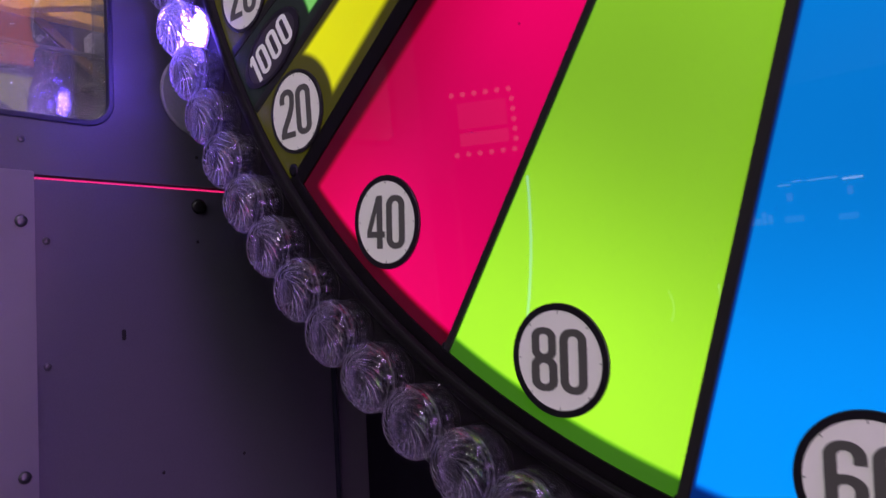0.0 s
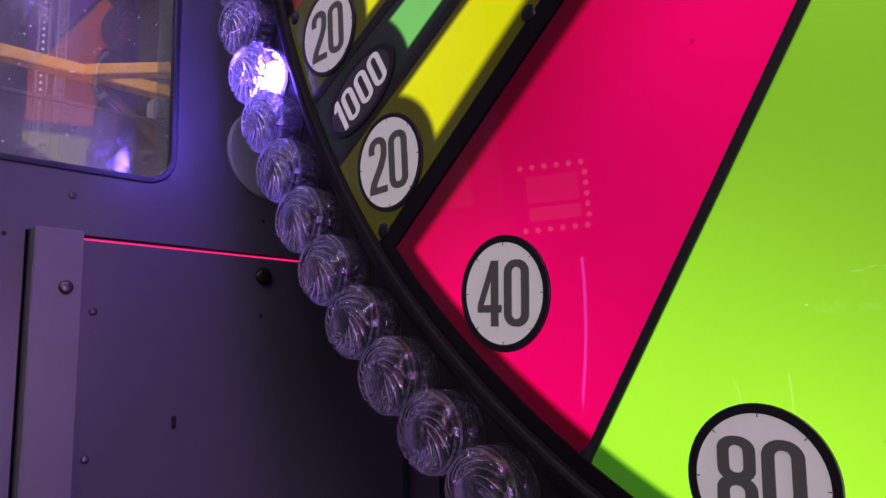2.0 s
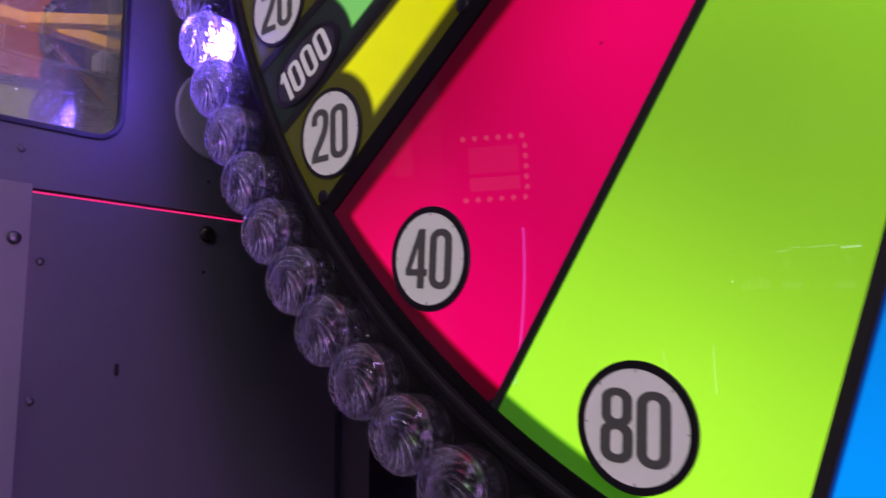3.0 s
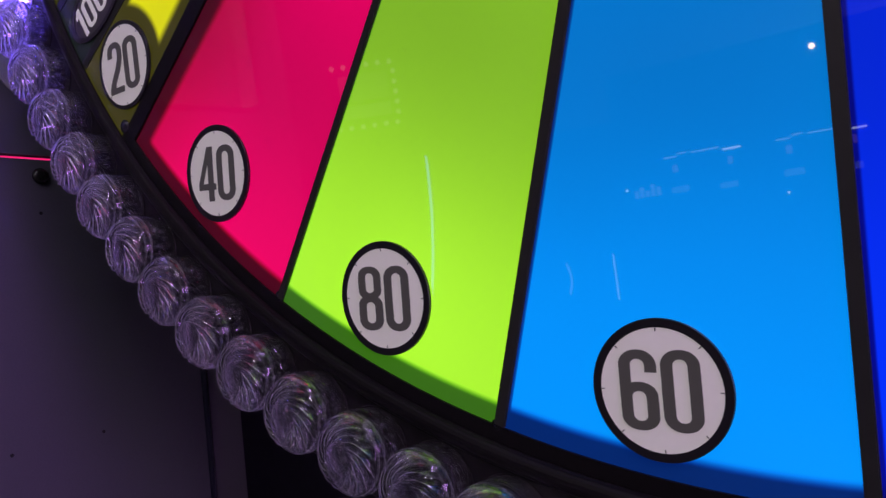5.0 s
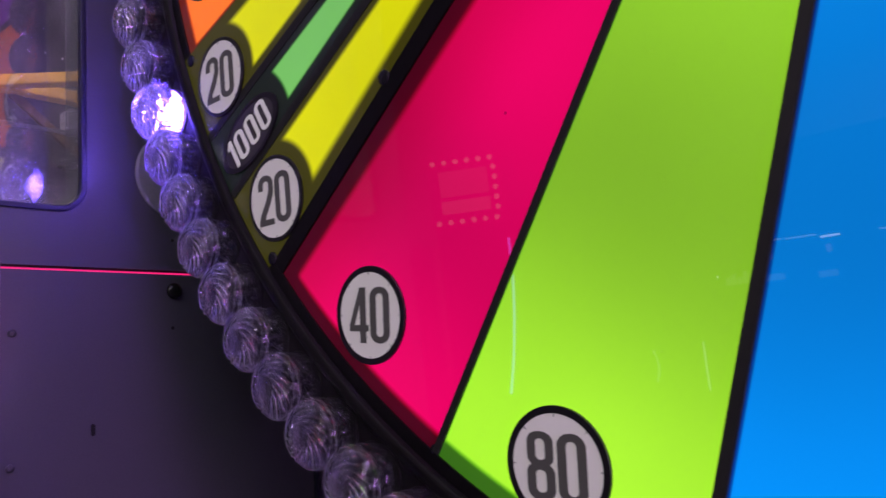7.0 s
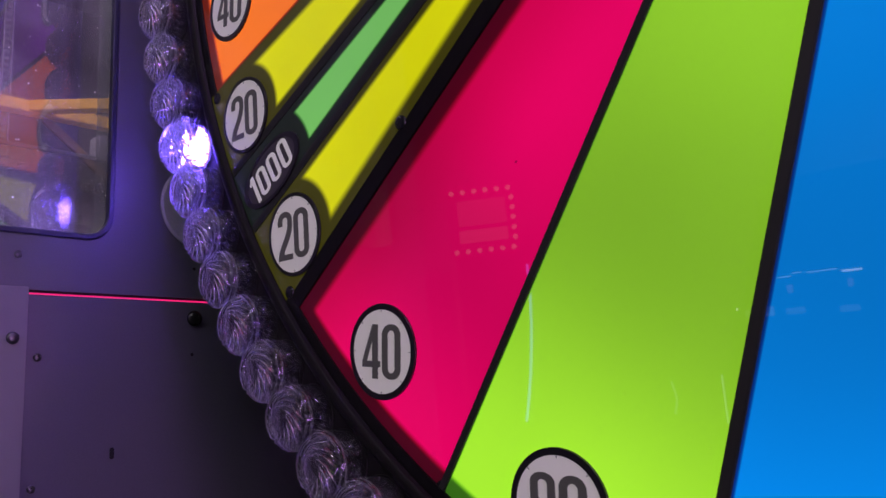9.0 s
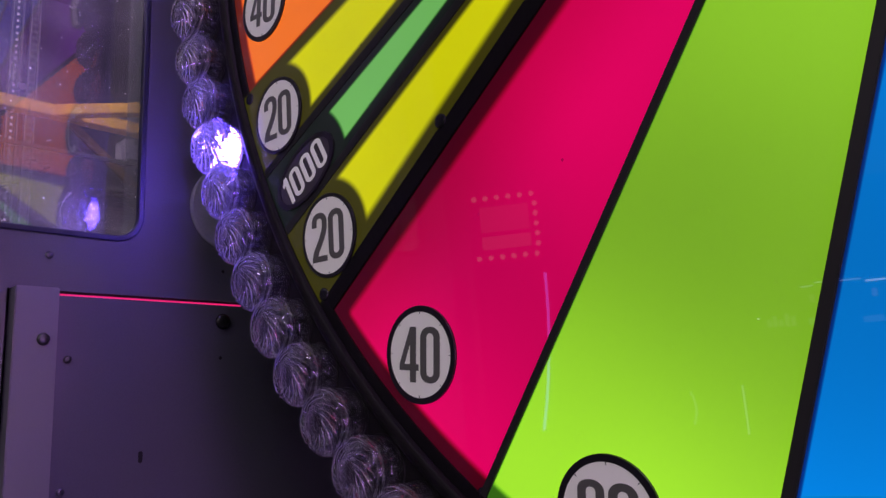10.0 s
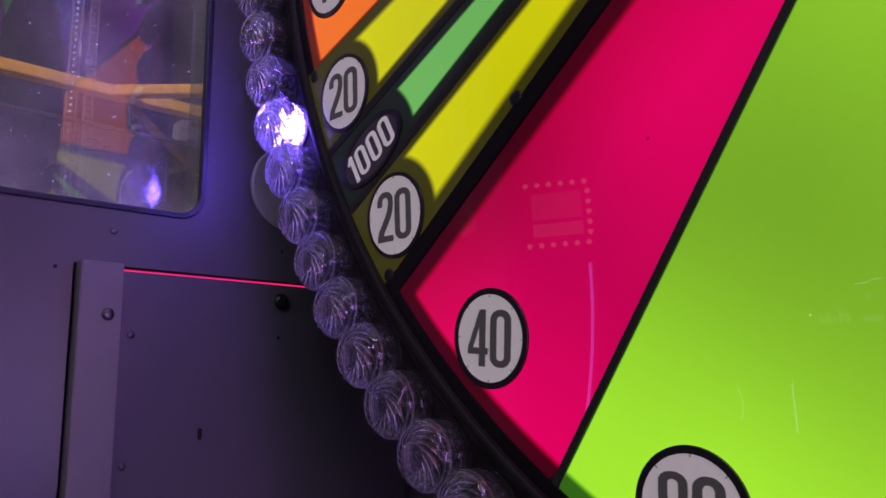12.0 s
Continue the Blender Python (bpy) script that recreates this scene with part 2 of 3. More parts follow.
def box_bm(x0, x1, y0, y1, z0, z1, bevel=0.0, bm=None):
    bm = bm or bmesh.new()
    r = bmesh.ops.create_cube(bm, size=1)
    for v in r["verts"]:
        v.co = Vector(((x0 + x1) / 2 + v.co.x * (x1 - x0), (y0 + y1) / 2 + v.co.y * (y1 - y0), (z0 + z1) / 2 + v.co.z * (z1 - z0)))
    if bevel:
        es = list({e for v in r["verts"] for e in v.link_edges})
        bmesh.ops.bevel(bm, geom=es, offset=bevel, segments=2, affect="EDGES")
    return bm


def polar(r, ang, y=0.0):
    a = radians(ang)
    return Vector((r * math.cos(a), y, r * math.sin(a)))


def prism(loop, y0, y1):
    """A flat plate from a loop of (x, z), between two depths."""
    bm = bmesh.new()
    a = [bm.verts.new((x, y0, z)) for x, z in loop]
    b = [bm.verts.new((x, y1, z)) for x, z in loop]
    n = len(loop)
    bm.faces.new(a)
    bm.faces.new(list(reversed(b)))
    for i in range(n):
        bm.faces.new((a[i], b[i], b[(i + 1) % n], a[(i + 1) % n]))
    return bm


def sector(a0, a1, r0, r1, y0, y1, n=24):
    lo = [polar(r1, a0 + (a1 - a0) * i / n) for i in range(n + 1)]
    hi = [polar(r0, a1 + (a0 - a1) * i / n) for i in range(n + 1)]
    return prism([(p.x, p.z) for p in lo + hi], y0, y1)


def revolve(profile, n=64, closed=False, warp=None):
    """A turned shape about the local -y axis. profile: (radius, height towards the viewer)."""
    bm = bmesh.new()
    rings = []
    for j, (r, h) in enumerate(profile):
        if r < 1e-6:
            rings.append([bm.verts.new((0, -h, 0))])
            continue
        ring = []
        for i in range(n):
            t = 2 * math.pi * i / n
            rr, hh, *turn = warp(r, h, t, j) if warp else (r, h)
            a = t + (turn[0] if turn else 0.0)
            ring.append(bm.verts.new((rr * math.cos(a), -hh, rr * math.sin(a))))
        rings.append(ring)
    pairs = list(zip(rings, rings[1:])) + ([(rings[-1], rings[0])] if closed else [])
    for a, b in pairs:
        for i in range(n):
            k = (i + 1) % n
            if len(a) == 1 and len(b) == 1:
                continue
            if len(a) == 1:
                bm.faces.new((a[0], b[i], b[k]))
            elif len(b) == 1:
                bm.faces.new((a[i], b[0], a[k]))
            else:
                bm.faces.new((a[i], b[i], b[k], a[k]))
    return bm


def stadium(a, b, e, cx=0.0, cz=0.0, t0=0.0, t1=360.0, n=40):
    """Points of an upright loop with straight sides and elliptic ends: half width a, half height b, ends e high."""
    pts = []
    for i in range(n + 1):
        t = radians(t0 + (t1 - t0) * i / n)
        c, q = math.cos(t), math.sin(t)
        pts.append((cx + a * math.copysign(abs(c) ** 0.9, c), cz + math.copysign(b - e, q) * min(1, abs(q) * 8) + e * q))
    return pts


def band_solid(outer, inner):
    """One stroke: quads between two point rows."""
    return [[(outer[i], outer[i + 1], inner[i + 1], inner[i]) for i in range(len(outer) - 1)]]


def bar_quads(x0, x1, z0, z1):
    return [[((x0, z0), (x1, z0), (x1, z1), (x0, z1))]]


def digit_shape(ch):
    """Heavy condensed figures in a unit box, as strokes of quads."""
    if ch == "0":
        return band_solid(stadium(0.5, 0.5, 0.20), stadium(0.19, 0.385, 0.085))
    if ch == "8":
        return (band_solid(stadium(0.47, 0.262, 0.16, 0, 0.238), stadium(0.175, 0.155, 0.07, 0, 0.240))
                + band_solid(stadium(0.5, 0.278, 0.17, 0, -0.222), stadium(0.19, 0.165, 0.075, 0, -0.222)))
    if ch == "6":
        return (band_solid(stadium(0.5, 0.5, 0.20, 0, 0, 8, 270), stadium(0.19, 0.385, 0.085, 0, 0, 8, 270)) + bar_quads(0.19, 0.5, 0.22, 0.325)
                + band_solid(stadium(0.5, 0.30, 0.18, 0, -0.20), stadium(0.19, 0.185, 0.08, 0, -0.20)))
    if ch == "2":
        right = [(0.5, 0.33), (0.495, 0.18), (0.44, 0.08), (0.30, -0.06), (0.10, -0.20), (-0.06, -0.30), (-0.12, -0.39)]
        left = [(0.19, 0.33), (0.19, 0.20), (0.14, 0.12), (-0.02, -0.02), (-0.24, -0.17), (-0.42, -0.29), (-0.5, -0.42)]
        return (band_solid(stadium(0.5, 0.5, 0.20, 0, 0, 7.5, 172.5), stadium(0.19, 0.385, 0.085, 0, 0, 7.5, 172.5))
                + bar_quads(-0.5, -0.19, 0.21, 0.325) + band_solid(right, left) + bar_quads(-0.5, 0.48, -0.5, -0.385))
    if ch == "4":
        return bar_quads(0.06, 0.37, -0.5, 0.5) + bar_quads(-0.5, 0.5, -0.29, -0.175) + band_solid([(0.07, 0.5), (-0.5, -0.18)], [(0.09, 0.24), (-0.25, -0.18)])
    return bar_quads(-0.08, 0.5, -0.5, 0.5) + band_solid([(-0.07, 0.5), (-0.22, 0.40), (-0.5, 0.335)], [(-0.07, 0.30), (-0.22, 0.255), (-0.5, 0.235)])


def digit_mesh(ch, w, h, thick):
    """One printed digit in the xz plane, w by h, facing -y."""
    bm = bmesh.new()
    for k, stroke in enumerate(digit_shape(ch)):
        y0, made = -0.00004 * k, {}

        def corner(x, z, y):
            key = (round(x, 5), round(z, 5), y)
            if key not in made:
                made[key] = bm.verts.new((x * w, y, z * h))
            return made[key]

        sides = {}
        for quad in stroke:
            front, back = ([corner(x, z, y) for x, z in quad] for y in (y0 - thick, y0))
            bm.faces.new(front)
            bm.faces.new(back[::-1])
            for i in range(4):
                key = frozenset((front[i], front[(i + 1) % 4]))
                sides[key] = None if key in sides else (front[i], back[i], back[(i + 1) % 4], front[(i + 1) % 4])
        for face in sides.values():
            if face:
                bm.faces.new(face)
    return bm


def write_digits(text, w, h, material, parent, label, gap=0.10):
    """Each digit as a part of its own, side by side."""
    widths = [0.52 if c == "1" else 1.0 for c in text]
    unit = w / (sum(widths) + gap * (len(text) - 1))
    x = -w / 2
    for c, k in zip(text, widths):
        part("digit", digit_mesh(c, unit * k, h, 0.0005), material, parent, label, at=pose(x + unit * k / 2, -0.0009, 0))
        x += unit * (k + gap)


# ---- room ----
def room_box(name, dims, material, kind="structure"):
    ob = new(name, mesh_of(name, box_bm(*dims), material))
    return tagged(ob, kind=kind)


tagged(room_box("floor", (-5, 4.5, -7, 1.6, -0.1, 0), M_FLOOR), "dark carpeted arcade floor", "floor")
tagged(room_box("ceiling", (-5, 4.5, -7, 1.6, 3.4, 3.5), M_WALL), "dark painted ceiling", "ceiling")
tagged(room_box("wall_north", (-5, 4.5, 1.5, 1.6, 0, 3.4), M_WALL), "dark painted wall behind the wheel", "wall")
tagged(room_box("wall_south", (-5, 4.5, -7, -6.9, 0, 3.4), M_WALL), "dark painted wall", "wall")
tagged(room_box("wall_west", (-5, -4.9, -6.9, 1.5, 0, 3.4), M_WALL), "dark painted wall", "wall")
tagged(room_box("wall_east", (4.4, 4.5, -6.9, 1.5, 0, 3.4), M_WALL), "dark painted wall", "wall")

# ---- the prize wheel ----
wheel = thing("prize_wheel", "large backlit prize wheel with bright coloured wedges and round number stickers", "prize wheel", m=WHEEL)
R_FACE, R_HUB = 0.8075, 0.35
RED, LIME, BLUE, NAVY = srgb(250, 0, 105), srgb(177, 252, 48), srgb(0, 150, 255), srgb(0, 48, 255)
ORANGE, YELLOW, MINT, PURPLE = srgb(255, 122, 38), srgb(234, 232, 0), srgb(122, 202, 100), srgb(150, 40, 190)


def tint(c, k=0.16):
    return (c[0] * k + 0.006, c[1] * k + 0.006, c[2] * k + 0.006, 1)


S20A, S20B, S1000 = polar(0.7665, -158.55), polar(0.7645, -146.0), polar(0.7565, -152.1)
wedges = [
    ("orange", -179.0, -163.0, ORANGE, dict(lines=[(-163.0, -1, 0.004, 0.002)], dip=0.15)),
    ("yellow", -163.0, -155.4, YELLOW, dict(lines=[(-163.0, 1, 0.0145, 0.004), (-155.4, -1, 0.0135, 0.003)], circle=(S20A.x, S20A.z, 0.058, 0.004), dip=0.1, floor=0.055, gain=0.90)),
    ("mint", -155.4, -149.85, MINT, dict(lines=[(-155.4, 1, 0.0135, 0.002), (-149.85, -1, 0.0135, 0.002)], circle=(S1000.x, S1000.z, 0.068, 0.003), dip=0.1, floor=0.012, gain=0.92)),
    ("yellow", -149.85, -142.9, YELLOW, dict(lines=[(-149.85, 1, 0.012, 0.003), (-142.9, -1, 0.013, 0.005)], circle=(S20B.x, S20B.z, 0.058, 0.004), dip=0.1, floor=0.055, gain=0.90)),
    # lines with a fifth value paint shade beside the dividers into the glow
    ("red", -142.9, -124.15, RED, dict(lines=[(-142.9, 1, 0.0365, 0.005), (-142.9, 1, 0.075, 0.05, 0.72)], gain=0.94, floor=0.028, radial_glow=[(0.0, 0.95), (0.42, 0.95), (0.50, 0.92), (0.57, 0.80), (0.63, 0.66), (0.68, 0.68), (0.74, 0.88), (0.80, 1.0)])),
    ("lime", -124.15, -108.08, LIME, dict(lines=[(-124.15, 1, 0.0030, 0.0010, 0.10)], gain=0.97, floor=0.14, rim_soft=0.0032, radial_glow=[(0.0, 0.72), (0.36, 0.71), (0.45, 0.62), (0.53, 0.48), (0.60, 0.49), (0.67, 0.77), (0.74, 1.0), (0.80, 1.0)])),
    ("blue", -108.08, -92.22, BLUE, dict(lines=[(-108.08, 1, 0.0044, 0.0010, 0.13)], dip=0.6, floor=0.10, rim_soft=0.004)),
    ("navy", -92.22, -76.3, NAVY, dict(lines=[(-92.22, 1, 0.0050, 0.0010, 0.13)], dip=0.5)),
]
rest = [PURPLE, MINT, RED, ORANGE, LIME, BLUE, NAVY, YELLOW]
for i in range(16):
    a0 = -76.3 + i * 257.3 / 16
    col = rest[i % 8] if i < 15 else PURPLE
    wedges.append(("panel", a0, a0 + 257.3 / 16, col, {}))
for nm, a0, a1, col, kw in wedges:
    base = (0.052, 0.050, 0.014, 1) if nm == "yellow" else (0.036, 0.050, 0.038, 1) if nm == "mint" else (0.050, 0.095, 0.030, 1) if nm == "lime" else tint(col)
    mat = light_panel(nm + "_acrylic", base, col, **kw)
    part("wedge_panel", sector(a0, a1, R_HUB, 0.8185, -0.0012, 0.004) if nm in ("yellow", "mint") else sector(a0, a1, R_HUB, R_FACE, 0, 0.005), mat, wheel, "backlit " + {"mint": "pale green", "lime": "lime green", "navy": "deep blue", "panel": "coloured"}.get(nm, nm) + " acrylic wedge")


def divider(ang, width, r0=R_HUB, r1=R_FACE, y=-0.0022, shift=0.0, mat=M_DIV):
    """A black bar along a radius."""
    bm = box_bm(r0, r1, y, 0.001, -width / 2 + shift, width / 2 + shift, 0.0006)
    bmesh.ops.rotate(bm, verts=bm.verts[:], cent=(0, 0, 0), matrix=Matrix.Rotation(-radians(ang), 3, "Y"))
    part("divider", bm, mat, wheel)


for nm, a0, a1, col, kw in wedges:
    if a1 in (-155.4, -149.85):
        divider(a1, 0.0105, r1=0.818, y=-0.0018)
    elif a1 == -142.9:
        divider(a1, 0.0180, shift=0.0092, y=-0.0019, mat=M_RIM)
    elif a1 != -163.0:
        divider(a1, 0.0066 if a1 == -124.15 else 0.0082, shift=-0.0008 if a1 == -124.15 else -0.0016)
hub = part("hub", revolve([(0, 0.004), (0.35, 0.004), (0.356, 0.002), (0.356, -0.01), (0, -0.01)], 96), M_BLACK, wheel, "black round hub", smooth=True)


def rim_profile():
    pts = [(0.8190, -0.004), (0.8190, 0.003)]
    for i in range(9):                       # rounded bead
        a = math.pi * (1 - i / 8)
        pts.append((0.8265 + 0.0070 * math.cos(a), 0.004 + 0.0045 * math.sin(a)))
    pts += [(0.8345, 0.002), (0.905, 0.001), (0.908, -0.002), (0.908, -0.022), (0.905, -0.024), (0.8190, -0.024)]
    return pts


part("edge_band", sector(-142.95, 197.05, R_FACE + 0.0002, 0.8188, -0.0016, 0.006, 160), M_RIM, wheel, "black edge band round the wedges")
part("rim", revolve(rim_profile(), 256, closed=True), M_RIM, wheel, "black glossy rim with a rounded bead", smooth=False)
part("housing", revolve([(0.0, -0.03), (0.893, -0.03), (0.893, -0.42), (0.0, -0.42)], 160), M_BLACK, wheel, "black drum housing")


part("pedestal", box_bm(-0.34, 0.34, 0.10, 0.40, -1.945, -0.86, 0.01), M_BLACK, wheel, "black pedestal under the drum")

# number stickers
def sticker(x, z, turn, text, r=0.0425, ring=0.0052, w=0.0495, h=0.0480, face=M_WHITE, y=-0.0012):
    m = pose(x, y, z, 0, turn, 0)
    s = part("number_sticker", revolve([(0, 0.0008), (r - ring, 0.0008), (r - ring, -0.0014), (0, -0.0014)], 72), face, wheel, "white round number sticker", at=m)
    part("border", revolve([(r - ring - 0.0002, 0.0011), (r - 0.0002, 0.0011), (r, 0.0008), (r, -0.0014), (r - ring, -0.0014)], 72, closed=True), M_RING, s, "black printed ring")
    if text:
        write_digits(text, w, h, M_DIGIT, s, "dark grey printed digit")
    for k in range(8):                       # small cut marks round the edge
        a = k * math.pi / 4
        bm = box_bm(-0.0003, 0.0003, -0.0011, -0.0007, r - ring - 0.0024, r - ring - 0.0004)
        part("tick_mark", bm, M_DIGIT, s, at=pose(0, 0, 0, 0, math.degrees(a), 0))
    return s


p = polar(0.7555, -132.96); sticker(p.x, p.z, 5.0, "40")
p = polar(0.7555, -116.71); sticker(p.x, p.z, 3.8, "80")
p = polar(0.7550, -100.40); sticker(p.x, p.z, 2.2, "60")
sticker(S20A.x, S20A.z, 0.5, "20", 0.0425, 0.0036, 0.0505, 0.0500, y=-0.0024)
sticker(S20B.x, S20B.z, 0.5, "20", 0.0425, 0.0036, 0.0505, 0.0500, y=-0.0024)
p = polar(0.7555, -185.5); sticker(p.x, p.z, 6.0, "")
p = polar(0.7505, -169.2); sticker(p.x, p.z, 6.0, "40")
# oval 1000 sticker, reading inwards along the radius
ov = revolve([(0, 0.0008), (0.0245, 0.0008), (0.0245, -0.0014), (0, -0.0014)], 72)
ovb = revolve([(0.0243, 0.0011), (0.0280, 0.0011), (0.0280, -0.0014), (0.0243, -0.0014)], 72, closed=True)
for b, sx in ((ov, 0.0505 / 0.0245), (ovb, 0.054 / 0.028)):
    for v in b.verts:
        v.co.x *= sx
oval = part("number_sticker", ov, M_OVALGREY, wheel, "dark grey oval number sticker", at=pose(S1000.x, -0.0024, S1000.z, 0, -27.9, 0))
part("border", ovb, M_RING, oval, "black printed ring")
write_digits("1000", 0.076, 0.0325, M_PALE, oval, "white printed digit", 0.20)


# panel screws
def screw_mesh(r, h, mat, name="screw"):
    bm = revolve([(0, h), (r * 0.55, h * 0.97), (r * 0.85, h * 0.7), (r, h * 0.2), (r, -0.002), (0, -0.002)], 28)
    me = mesh_of(name, bm, mat, True)
    return me


SCREW_BLACK = screw_mesh(0.0066, 0.0009, M_BLACKBOLT)
for r, a in ((0.590, -143.1), (0.808, -143.1), (0.808, -162.4), (0.808, -108.3), (0.806, -92.4), (0.806, -124.3)):
    q = polar(r, a)
    part("screw", SCREW_BLACK, None, wheel, "black button-head screw", at=pose(q.x, -0.0022 if a in (-143.1, -162.4) else -0.001, q.z) @ Matrix.Scale(0.75 if a in (-108.3, -92.4, -124.3) else 1.0, 4))


# ---- cabochon lamps round the rim ----
SWIRL = 1.3                                # how far the flutes turn, in radians


def cap_mesh():
    n, lobes, steps = 182, 14, 16
    outer = [(0.0, 0.0402), (0.0025, 0.0404), (0.005, 0.0402), (0.0075, 0.0404), (0.010, 0.0402), (0.0118, 0.0404), (0.0124, 0.0408)]
    first = len(outer)
    outer += [(0.0124 + 0.0158 * i / steps, 0.0408 - 0.0088 * (i / steps) ** 1.9) for i in range(1, steps + 1)]
    last = len(outer)
    outer += [(0.0290, 0.0318), (0.0302, 0.0300), (0.0311, 0.0274), (0.0312, 0.0246), (0.0312, 0.0226), (0.0304, 0.0220), (0.0304, 0.0208), (0.0311, 0.0202),
              (0.0311, 0.0182), (0.0304, 0.0176), (0.0304, 0.0166), (0.0307, 0.0160), (0.0305, 0.0120), (0.0293, 0.0110), (0.0288, 0.0020), (0.0296, 0.0016), (0.0296, 0.0)]
    m = len(outer)
    inner = [(0.0276, 0.0), (0.0270, 0.004), (0.0276, 0.0225), (0.0262, 0.0275), (0.0215, 0.0318), (0.015, 0.0346), (0.008, 0.0362), (0.0, 0.0364)]

    def warp(r, h, t, j):
        if first <= j < last:               # spiral flutes on the dome
            f = (j - first + 1) / steps
            k = (lobes * t / (2 * math.pi) + 1e-6) % 1.0
            ridge = max(0.0, 1 - min(k, 1 - k) / 0.26)
            return r, h + (0.0036 * ridge - 0.0008) * min(1, 5 * f, 4 * (1.05 - f)), -SWIRL * f ** 1.15
        if last + 12 <= j < m and 0.0015 < h < 0.0115:      # toothed skirt
            return r + 0.00035 * (1 if math.sin(32 * t) > 0 else -1), h, -SWIRL
        return r, h, -SWIRL if j >= last else 0.0

    me = mesh_of("cap", revolve(outer + inner, n, warp=warp), M_CAP, True)
    for f in me.polygons:
        if -f.center.y < 0.0235 or 0.0126 < math.hypot(f.center.x, f.center.z) < 0.0285 and -f.center.y > 0.0315:
            f.use_smooth = False
    me.materials.append(M_CREST)             # milkier ribs, centre rings and outer rings stand in for highlights they catch
    for k, f in enumerate(me.polygons):
        ring, seg = (k - n) // n + 1, k % n
        flute = first - 1 <= ring < last - 1 and seg % (n // lobes) in (0, n // lobes - 1)
        if flute or ring in (first - 2, last, last + 2):
            f.material_index = 1
    return me


CAP = cap_mesh()
BASE = mesh_of("base", revolve([(0, 0.0008), (0.026, 0.0008), (0.0272, 0.0010), (0.0300, 0.0010), (0.0304, 0.0), (0.0304, -0.001), (0, -0.001)], 48), M_RIM)


def bulb_mesh(mat):
    """A cluster of small domed leds: one, six and twelve."""
    bm = bmesh.new()
    spots = [(0.0, 0.0)] + [(0.0088, k * math.pi / 3) for k in range(6)] + [(0.0172, (k + 0.5) * math.pi / 6) for k in range(12)]
    for r, a in spots:
        led = revolve([(0, 0.0062), (0.0014, 0.0056), (0.0021, 0.0042), (0.0022, 0.0006), (0, 0.0006)], 10)
        for v in led.verts:
            v.co += Vector((r * math.cos(a), 0, r * math.sin(a)))
        tmp = bpy.data.meshes.new("led")
        led.to_mesh(tmp)
        led.free()
        bm.from_mesh(tmp)
        bpy.data.meshes.remove(tmp)
    return mesh_of("bulb", bm, mat)


BULB_OFF, BULB_ON = bulb_mesh(M_LED_OFF), bulb_mesh(M_LED_ON)
R_LAMP, STEP = 0.8655, 360 / 88
A_F = -143.61


def lamp_at(ang, on):
    q = polar(R_LAMP, ang)
    m = WHEEL @ pose(q.x, -0.0016, q.z, 0, -ang * 1.0 + random.uniform(-40, 40), 0)
    t = thing("cabochon_lamp", ("violet lit" if on else "unlit clear") + " ribbed plastic cabochon lamp on the wheel rim", "lamp", "lamps round the wheel rim", m=m)
    part("base", BASE, None, t)
    part("bulb", BULB_ON if on else BULB_OFF, None, t, "glowing violet led cluster" if on else "")
    c = part("cap", CAP, None, t, "clear swirl-fluted plastic cap")
    c.visible_shadow = False


# only -4 is seen lit; the other lit ones are unseen, added for violet light
for i in range(88):
    lamp_at(A_F + (i - 44) * STEP, i - 44 in (-34, -24, -14, -4, 16, 26, 36))

# ---- side cabinet at a right angle to the wheel ----
cab = thing("arcade_cabinet", "charcoal metal arcade cabinet side with a window and a service door", "arcade cabinet")
WY0, WY1, WZ0, WZ1 = -0.44, -0.028, 1.562, 2.32      # window opening
PY0, PY1, PZ1 = -0.50, 0.30, 2.6


def holed_plate(y0, y1, z0, z1, hy0, hy1, hz0, hz1, rad, x0, x1, n=8):
    """A plate between x0 and x1 with a round-cornered opening."""
    def loop():
        pts = []
        for cy, cz, s in ((hy1 - rad, hz0 + rad, -90), (hy1 - rad, hz1 - rad, 0), (hy0 + rad, hz1 - rad, 90), (hy0 + rad, hz0 + rad, 180)):
            pts.append([(cy + rad * math.cos(radians(s + 90 * i / n)), cz + rad * math.sin(radians(s + 90 * i / n))) for i in range(n + 1)])
        return pts
    bm = bmesh.new()
    corners = [(y1, z0), (y1, z1), (y0, z1), (y0, z0)]
    layers = []
    for x in (x0, x1):
        cs = [bm.verts.new((x, *c)) for c in corners]
        hs = [[bm.verts.new((x, *q)) for q in arc] for arc in loop()]
        for k in range(4):
            for i in range(n):
                bm.faces.new((cs[k], hs[k][i], hs[k][i + 1]))
            bm.faces.new((cs[k], hs[k][n], hs[(k + 1) % 4][0], cs[(k + 1) % 4]))
        layers.append((cs, [v for arc in hs for v in arc]))
    for ring in (0, 1):
        a, b = layers[0][ring], layers[1][ring]
        for i in range(len(a)):
            k = (i + 1) % len(a)
            bm.faces.new((a[i], a[k], b[k], b[i]))
    return bm


part("upper_panel", holed_plate(PY0, PY1, 1.4966, PZ1, WY0, WY1, WZ0, WZ1, 0.034, WX - 0.004, WX), M_PANEL, cab, "charcoal powder-coated panel with a window opening")


